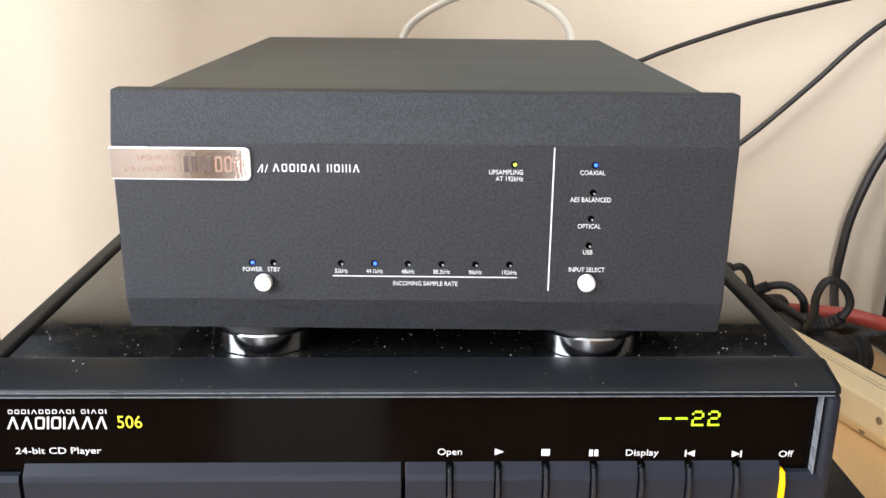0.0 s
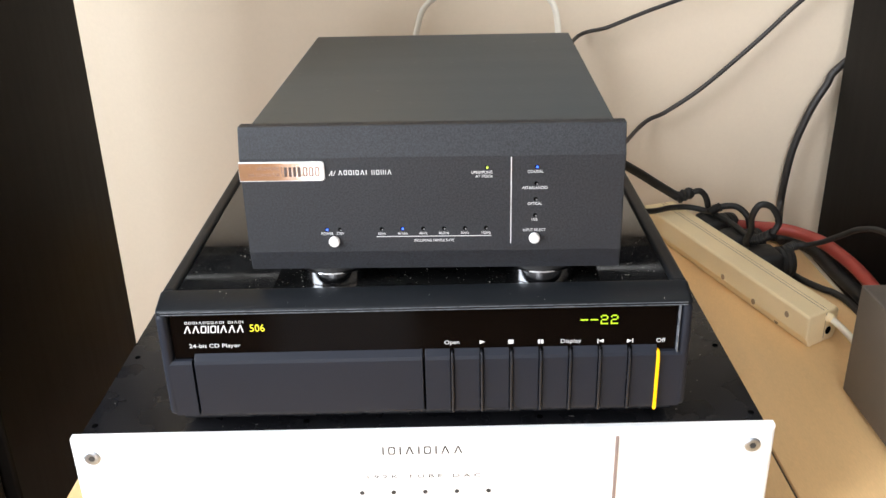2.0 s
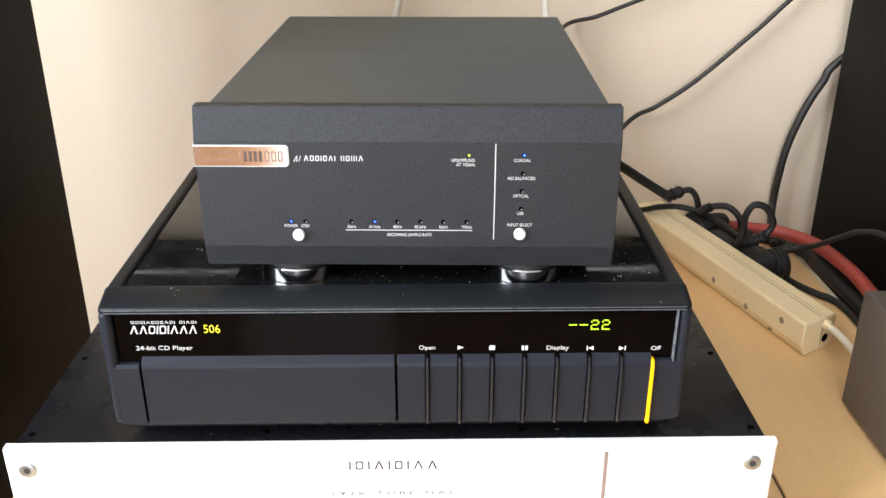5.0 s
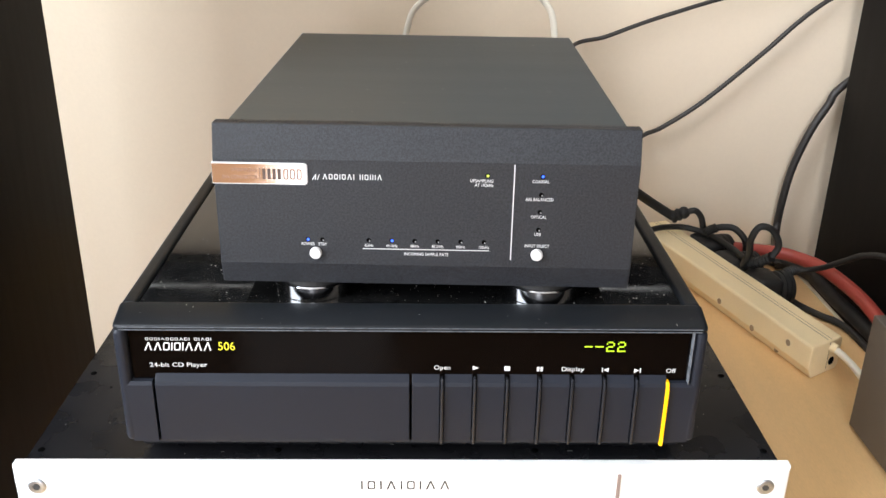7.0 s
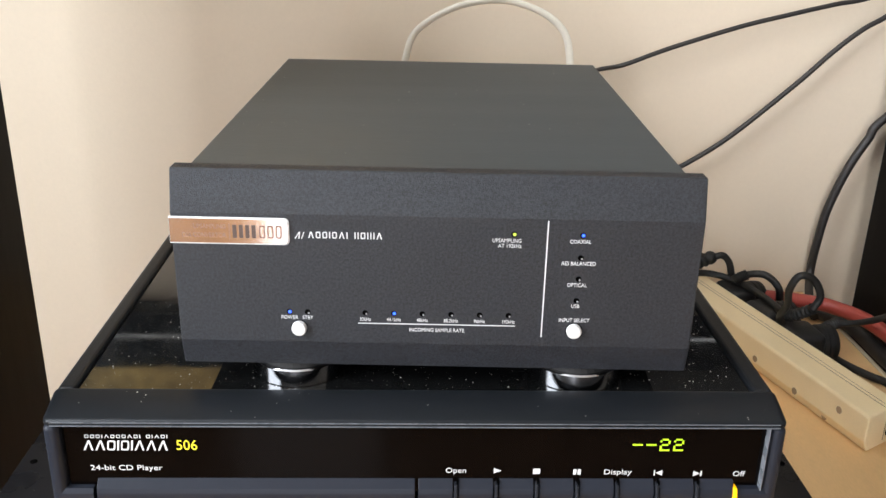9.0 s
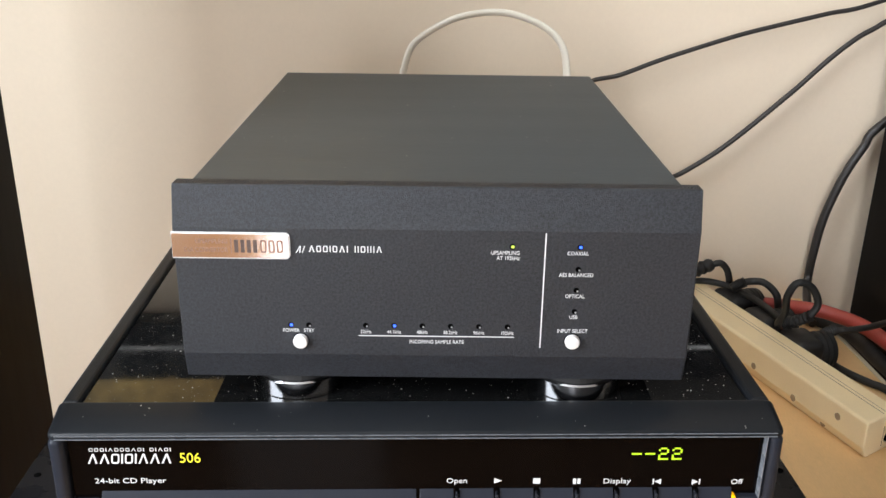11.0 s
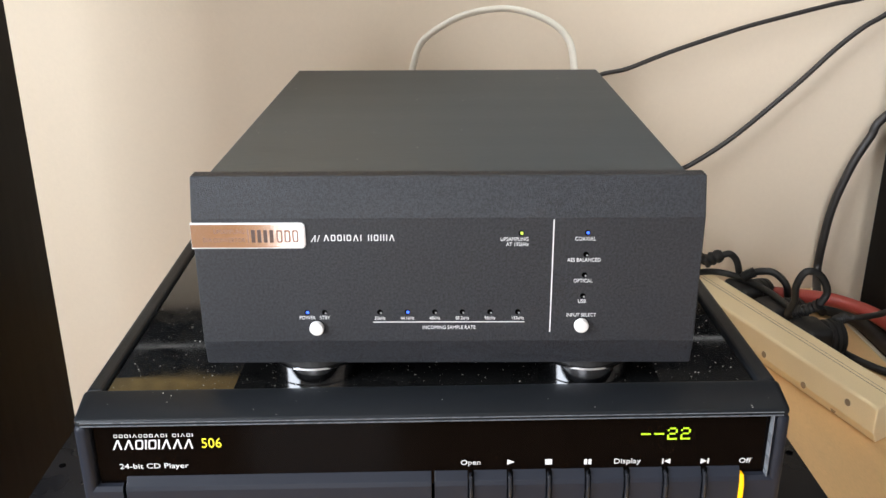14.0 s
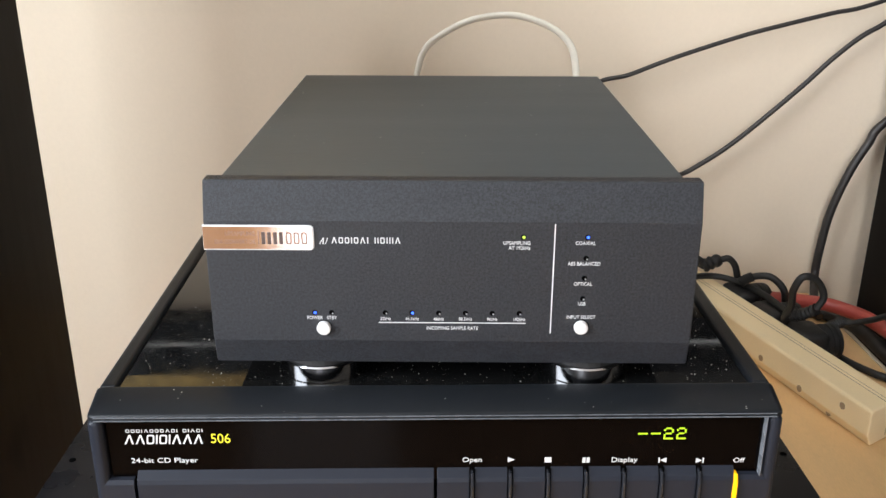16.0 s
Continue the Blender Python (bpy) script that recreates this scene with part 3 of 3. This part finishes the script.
marks("ooo", ETCHPALE, plate, -0.0750, -0.0653, -0.00103, 0.0763, 0.0058, "pale etched plain shape of a maker mark", weight=0.12, gap=0.2)
marks("vi", PRINT, face, -0.0597, -0.0566, -0.0001, 0.0748, 0.0030, "small white plain shape", slant=0.35, weight=0.14)
marks("vooiovi_iioiiiv", PRINT, face, -0.0545, -0.0233, -0.0001, 0.0751, 0.0029, "white plain shape of a maker mark", weight=0.15, gap=0.30)
part("divider_line", box(0.0463, 0.0468, -0.00012, 0.0002, 0.0291, 0.0834), PRINT, face)
part("underline", box(-0.0340, 0.0348, -0.00012, 0.0002, 0.0340, 0.0344), PRINT, face)
for text, x, z, h, al in (("UPSAMPLING", 0.0357, 0.0742, 0.0017, "RIGHT"), ("AT 192kHz", 0.0357, 0.0718, 0.0017, "RIGHT"), ("COAXIAL", 0.0606, 0.0743, 0.0017, "CENTER"),
                          ("AES BALANCED", 0.0605, 0.0643, 0.0017, "CENTER"), ("OPTICAL", 0.0605, 0.0543, 0.0017, "CENTER"), ("USB", 0.0605, 0.0443, 0.0017, "CENTER"),
                          ("INPUT SELECT", 0.0605, 0.0375, 0.0017, "CENTER"), ("POWER", -0.0638, 0.0364, 0.0017, "CENTER"), ("STBY", -0.0559, 0.0364, 0.0017, "CENTER"),
                          ("INCOMING SAMPLE RATE", 0.0005, 0.0314, 0.0017, "CENTER")):
    words(text, PRINT, face, x, -0.0001, z, h, al, 0.86)
LEDX = [-0.0308, -0.0183, -0.0059, 0.0066, 0.0191, 0.0317]
for text, x in zip(("32kHz", "44.1kHz", "48kHz", "88.2kHz", "96kHz", "192kHz"), LEDX):
    words(text, PRINT, face, x, -0.0001, 0.0361, 0.0016, "CENTER", 0.80)
lights = [(x, 0.0392, BLUE if i == 1 else GLINT) for i, x in enumerate(LEDX)] + [(-0.0638, 0.0391, BLUE), (-0.0559, 0.0391, GLINT), (0.0324, 0.0771, GREEN),
          (0.0614, 0.0772, BLUE), (0.0612, 0.0670, GLINT), (0.0610, 0.0572, GLINT), (0.0608, 0.0470, GLINT)]
for x, z, m in lights:
    # Recess is a flat black disc, its shade put into the colour.
    hole = part("indicator_light", turned([(0.00125, 0.0006), (0.00125, -0.00012), (0.00110, -0.00016)], (x, 0, z), "y", 20), HOLE, face, "small indicator light on a black disc drawn as its recess")
    # Lit ones get a lens; unlit ones a grey glint painted low right.
    part("lens_or_glint", turned([(0.00088 if m is not GLINT else 0.0005, 0.0002), (0.00055 if m is not GLINT else 0.00035, -0.0005)], (x + (0.0002 if m is not GLINT else 0.0005), 0, z - (0.0 if m is not GLINT else 0.0004)), "y", 14), m, hole)
for x, z in ((-0.0597, 0.0315), (0.0607, 0.0326)):
    bt = part("push_button", turned([(0.0033, 0.001), (0.0033, -0.0016), (0.0029, -0.0024), (0.0015, -0.0026)], (x, 0, z), "y", 32), BUTTON, dac, "round satin silver push button", True)
    # Black disc paints the shaded ring round the button.
    part("button_gap_shade", turned([(0.0037, 0.0005), (0.0037, -0.00012)], (x, 0, z), "y", 32), HOLE, bt)

# ---- power strip lying on its side ----
strip = thing("power_strip", "cream plastic power strip lying on its side on the table", "power strip", at=(0.335, 0.531, TABLE), turn=17.6)
L, W, H = 0.300, 0.0415, 0.0325
SLANT = 0.26          # near end slanted so its corners fit the camera's view
prof = [(0.0055, 0), (W - 0.004, 0), (W, 0.004), (W, H - 0.003), (W - 0.003, H), (0.0015, H), (0, H - 0.0015), (0.0, 0.010)]
bm = bmesh.new()
a = [bm.verts.new((x, x * SLANT, z)) for x, z in prof]
b = [bm.verts.new((x, L, z)) for x, z in prof]
bm.faces.new(a)
bm.faces.new(b[::-1])
for i in range(len(prof)):
    bm.faces.new((a[i], b[i], b[(i + 1) % len(prof)], a[(i + 1) % len(prof)]))
bmesh.ops.recalc_face_normals(bm, faces=bm.faces)
bmesh.ops.bevel(bm, geom=list(bm.edges), offset=0.0013, segments=2, profile=0.5, affect="EDGES")
body = part("body", bm, CREAM, strip)
# Seams are thin strips in the shaded cream, not cut in.
part("seam", box(0.0222, 0.0229, 0.008, L - 0.001, H - 0.001, H + 0.0001), CREAMSHADE, body, "thin moulding seam")
part("seam", box(0.0262, 0.0267, 0.008, L - 0.001, H - 0.001, H + 0.0001), CREAMSHADE, body, "thin moulding seam")
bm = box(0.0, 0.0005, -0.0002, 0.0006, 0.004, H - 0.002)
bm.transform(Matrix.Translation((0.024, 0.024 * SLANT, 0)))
part("seam", bm, CREAMSHADE, body, "thin moulding seam")
# Near-flat discs; their darker cream paints the shade inside the holes.
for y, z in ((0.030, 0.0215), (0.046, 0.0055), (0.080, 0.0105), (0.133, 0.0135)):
    part("screw_hole", turned([(0.0030, -0.0002), (0.0027, 0.0006)], (0.0028 if z < 0.008 else 0.0, y, z), "x", 20), CREAMSHADE, body, "small mounting hole drawn as a shaded disc")
TILT = pose(0, 0, 0, 0, 0, math.degrees(math.atan(SLANT)))
# Flat black disc on the end face paints the hole's shade.
bm = turned([(0.0040, 0.0004), (0.0040, -0.0003)], (0, 0, 0), "y", 24)
bm.transform(Matrix.Translation((0.0300, 0.0300 * SLANT, 0.0105)) @ TILT)
part("cord_hole", bm, HOLE, body, "round hole drawn as a flat black disc")
bm = turned([(0.0046, 0.001), (0.0042, -0.004), (0.0034, -0.006)], (0, 0, 0), "y", 24)
bm.transform(Matrix.Translation((0.0275, 0.0275 * SLANT, 0.0250)) @ TILT)
part("cord_collar", bm, CREAM, body, "", True)


def cable(name, points, radius, mat, label, category="cable", flat=1.0, group=""):
    ob = to_object(name, tube(points, radius, flat=flat), mat, True)
    return tagged(ob, label, category, group)


cable("white_mains_cord", [(0.3570, 0.552, 0.043), (0.362, 0.540, 0.042), (0.370, 0.524, 0.036), (0.378, 0.508, 0.026), (0.385, 0.492, 0.0212), (0.405, 0.476, 0.0212)], 0.0031, WHITECORD, "white mains cord leaving the power strip")
cable("white_aerial_cable", [(-0.025, 0.765, 0.09), (-0.024, 0.765, 0.18), (-0.021, 0.765, 0.250), (-0.017, 0.765, 0.276), (-0.009, 0.765, 0.296), (0.013, 0.765, 0.312), (0.038, 0.765, 0.3215), (0.071, 0.765, 0.324),
      (0.103, 0.765, 0.314), (0.122, 0.765, 0.298), (0.1285, 0.765, 0.276), (0.129, 0.765, 0.25), (0.127, 0.765, 0.18), (0.124, 0.765, 0.10), (0.122, 0.765, TABLE + 0.003)], 0.0039, WHITECORD, "white flat cable arching up behind the converter", flat=0.55)
cable("signal_cable", [(0.085, 0.640, 0.235), (0.115, 0.69, 0.244), (0.158, 0.822, 0.251), (0.190, 0.822, 0.260), (0.221, 0.822, 0.272), (0.246, 0.822, 0.281), (0.300, 0.822, 0.2985), (0.340, 0.822, 0.309), (0.385, 0.822, 0.320), (0.425, 0.822, 0.329), (0.53, 0.822, 0.367), (0.67, 0.822, 0.415)],
      0.0022, BROWNRUB, "black signal cable rising along the cream wall", group="cables on the wall")
cable("signal_cable", [(0.10, 0.630, 0.120), (0.16, 0.70, 0.126), (0.235, 0.822, 0.147), (0.263, 0.822, 0.163), (0.304, 0.822, 0.192), (0.360, 0.822, 0.2435), (0.392, 0.822, 0.276), (0.415, 0.822, 0.296), (0.431, 0.822, 0.306), (0.461, 0.822, 0.321), (0.57, 0.822, 0.355), (0.69, 0.822, 0.365)],
      0.0025, BROWNRUB, "black signal cable rising along the cream wall", group="cables on the wall")
cable("loudspeaker_cable", [(0.392, 0.76, 0.024), (0.398, 0.79, 0.030), (0.409, 0.822, 0.045), (0.410, 0.822, 0.076), (0.415, 0.822, 0.117), (0.428, 0.822, 0.160), (0.4425, 0.822, 0.190), (0.4545, 0.822, 0.211), (0.52, 0.822, 0.265)],
      0.0043, BROWNRUB, "thick black loudspeaker cable curving up behind the loudspeaker")
cable("red_loudspeaker_cable", [(0.34, 0.775, 0.040), (0.377, 0.738, 0.050), (0.395, 0.724, 0.050), (0.411, 0.698, 0.050), (0.419, 0.650, 0.050), (0.421, 0.605, 0.048), (0.421, 0.56, 0.040), (0.4225, 0.50, 0.028)],
      0.0068, RED, "thick red loudspeaker cable", "cable")
cable("black_loudspeaker_cable", [(0.36, 0.80, 0.026), (0.400, 0.765, 0.026), (0.416, 0.730, 0.027), (0.4185, 0.668, 0.027), (0.4215, 0.618, 0.027), (0.4225, 0.55, 0.026), (0.4225, 0.49, 0.0255)],
      0.0072, RUBBER, "thick black loudspeaker cable along the table edge", "cable")


# ---- plugs and cords behind the power strip ----
def plug(at, turn, relief, cord, label, thick=0.0036):
    p = in_room(thing("mains_plug", label, "plug", at=at, turn=turn, group="mains plugs in the power strip"))
    m = pose(*at, 0, 0, turn)
    bm = box(0, 0.028, -0.0185, 0.0185, -0.0165, 0.0165, 0.006, 3)
    bm.transform(m)
    part("body", bm, RUBBER, p, "", True)
    bm = turned([(0.0150, 0.026), (0.0172, 0.028), (0.0172, 0.031), (0.0160, 0.0315), (0.0160, 0.0325), (0.0172, 0.033), (0.0172, 0.036), (0.0160, 0.0365), (0.0160, 0.0375), (0.0170, 0.038), (0.0165, 0.042), (0.0130, 0.0435)], (0, 0, 0), "x", 28)
    bm.transform(m)
    part("cap", bm, RUBBER, p, "ribbed round cap", True)
    n = 9
    part("strain_relief", tube(relief, [0.0056 if k % 2 else 0.0044 for k in range(2 * n)], steps=14), RUBBER, p, "ribbed cord relief", True)
    part("cord", tube(cord, thick), RUBBER, p, "", True)
    return p


plug((0.330, 0.676, 0.036), 8, [(0.362, 0.684, 0.046), (0.370, 0.688, 0.049), (0.380, 0.693, 0.050)],
     [(0.380, 0.693, 0.050), (0.390, 0.690, 0.051), (0.400, 0.675, 0.061), (0.408, 0.652, 0.078), (0.4165, 0.630, 0.094), (0.422, 0.59, 0.106), (0.422, 0.50, 0.108)],
     "black mains plug in the power strip with a cord running off", 0.0029)
plug((0.314, 0.722, 0.036), 15, [(0.333, 0.700, 0.055), (0.340, 0.690, 0.060), (0.349, 0.680, 0.070)],
     [(0.349, 0.680, 0.070), (0.354, 0.680, 0.083), (0.345, 0.68, 0.099), (0.332, 0.68, 0.102), (0.326, 0.682, 0.088), (0.329, 0.688, 0.070), (0.330, 0.70, 0.050), (0.36, 0.73, 0.024)],
     "black mains plug whose cord makes a small loop", 0.0034)
plug((0.300, 0.770, 0.036), 15, [(0.307, 0.765, 0.060), (0.312, 0.765, 0.064), (0.319, 0.765, 0.067)],
     [(0.319, 0.765, 0.067), (0.327, 0.765, 0.068), (0.335, 0.760, 0.069), (0.342, 0.755, 0.065), (0.347, 0.750, 0.058), (0.352, 0.755, 0.044), (0.359, 0.765, 0.027)],
     "black mains plug with a cord looped over it")
cable("mains_lead", [(0.180, 0.74, 0.141), (0.221, 0.772, 0.110), (0.249, 0.785, 0.089), (0.276, 0.785, 0.072)], 0.0052, RUBBER, "thick black mains lead dropping to the power strip")
lead = cable("moulded_lead_end", [(0.274, 0.785, 0.071), (0.280, 0.785, 0.0735), (0.286, 0.785, 0.076), (0.292, 0.785, 0.078)], [0.0066, 0.0078, 0.006, 0.0075, 0.006, 0.0072, 0.0066, 0.005], RUBBER, "ribbed black moulded lead end", "plug")
cable("thin_lead", [(0.292, 0.785, 0.078), (0.300, 0.785, 0.079), (0.307, 0.785, 0.072), (0.311, 0.785, 0.060), (0.313, 0.785, 0.050), (0.317, 0.790, 0.037)], 0.0034, RUBBER, "black lead looping down to the plugs")
cable("mains_lead", [(0.205, 0.750, 0.070), (0.245, 0.774, 0.060), (0.269, 0.788, 0.058), (0.293, 0.790, 0.057), (0.314, 0.772, 0.056), (0.328, 0.734, 0.056), (0.335, 0.700, 0.053), (0.340, 0.682, 0.045)], 0.0033, RUBBER, "black mains lead lying over the power strip")
cable("mains_lead", [(0.366, 0.690, 0.030), (0.376, 0.679, 0.0225), (0.383, 0.662, 0.0222), (0.395, 0.643, 0.0222), (0.4025, 0.634, 0.0222), (0.409, 0.610, 0.0222), (0.410, 0.54, 0.0222), (0.4105, 0.48, 0.0222)], 0.0035, RUBBER, "black mains lead curving over the table")

# ---- framed picture above, out of view, guessed from a reflection in the glass top ----
pic = in_room(thing("framed_picture", "black framed dark golden picture, unseen, guessed from its reflection", "picture", at=(-0.125, WALL, 0.40)))
QX0, QX1, QZ0, QZ1 = -0.75, 0.50, 0.400, 0.95
for k, (wide, mat, name) in enumerate(((0.027, SATIN, "frame"), (0.008, FRAMEWHITE, "slip"), (0.040, SATIN, "mount"))):
    y0 = WALL - 0.030 + 0.008 * k
    for x0, x1, z0, z1 in ((QX0, QX1, QZ0, QZ0 + wide), (QX0, QX1, QZ1 - wide, QZ1), (QX0, QX0 + wide, QZ0 + wide, QZ1 - wide), (QX1 - wide, QX1, QZ0 + wide, QZ1 - wide)):
        part(name, box(x0, x1, y0, WALL - 0.002, z0, z1, 0.001), mat, pic)
    QX0, QX1, QZ0, QZ1 = QX0 + wide, QX1 - wide, QZ0 + wide, QZ1 - wide
# Unseen canvas, split so each side of the glass gets its reflected tone.
part("canvas", box(QX0, 0.0, WALL - 0.010, WALL - 0.003, QZ0, QZ1), PICTURE, pic, "dark golden half of the picture")
part("canvas", box(0.0, QX1, WALL - 0.010, WALL - 0.003, QZ0, QZ1), NIGHT, pic, "near-black half of the picture")

# ---- dust ----
rng = random.Random(7)


def dust(name, count, x0, x1, y0, y1, z, label, rise=0.0, coarse=1.0):
    """Specks scattered over a flat or evenly rising surface."""
    bm = bmesh.new()
    for _ in range(count):
        r = 0.00007 * coarse * (1 + 3.0 * rng.random() ** 5)
        x, y = rng.uniform(x0, x1), rng.uniform(y0, y1)
        bmesh.ops.create_icosphere(bm, subdivisions=1, radius=r, matrix=Matrix.Translation((x, y, z + rise * (y - y0) + r * 0.4)) @ Matrix.Diagonal((1 + rng.random(), 1 + rng.random(), 0.6, 1)))
    return tagged(to_object(name, bm, DUST), label, "dust", kind="stuff")


def lint(count, x0, x1, y0, y1, z, label, rise=0.0):
    """Short curled fibres lying on a surface."""
    bm = bmesh.new()
    for _ in range(count):
        x, y, a, size = rng.uniform(x0, x1), rng.uniform(y0, y1), rng.uniform(0, 6.28), rng.uniform(0.0007, 0.0018)
        line = []
        for k in range(4):
            line.append((x, y, z + rise * (y - y0) + 0.00012))
            x, y, a = x + size * math.cos(a), y + 0.5 * size * math.sin(a), a + rng.uniform(-0.9, 0.9)
        tube(line, 0.00007, steps=3, n=5, bm=bm)
    return tagged(to_object("lint", bm, DUST), label, "lint", kind="stuff")


SLOPE = (0.2026 - 0.1987) / (0.3075 - PF - 0.0016)
dust("dust", 1100, PX0 + 0.01, PX1 - 0.011, 0.311, 0.42, 0.2002, "pale dust specks on the black glass top")
dust("dust", 140, VX0 + 0.01, VX1 - 0.01, 0.296, 0.40, 0.1078, "pale dust specks on the black lid")
dust("dust", 90, PX0 + 0.004, PX1 - 0.004, PF + 0.002, 0.307, 0.1987, "pale dust specks on the sloping front edge", SLOPE)
dust("dust", 120, -0.10, 0.10, 0.33, 0.58, 0.2991, "pale dust specks on the brushed black lid")
lint(7, PX0 + 0.03, PX1 - 0.02, PF + 0.004, 0.305, 0.1990, "pale fibres of lint on the sloping front edge", SLOPE)
lint(6, VX0 + 0.02, VX1 - 0.03, 0.2965, 0.33, 0.1078, "pale fibres of lint on the black lid")
lint(5, PX0 + 0.015, PX1 - 0.015, 0.312, 0.40, 0.2002, "pale fibres of lint on the black glass top")
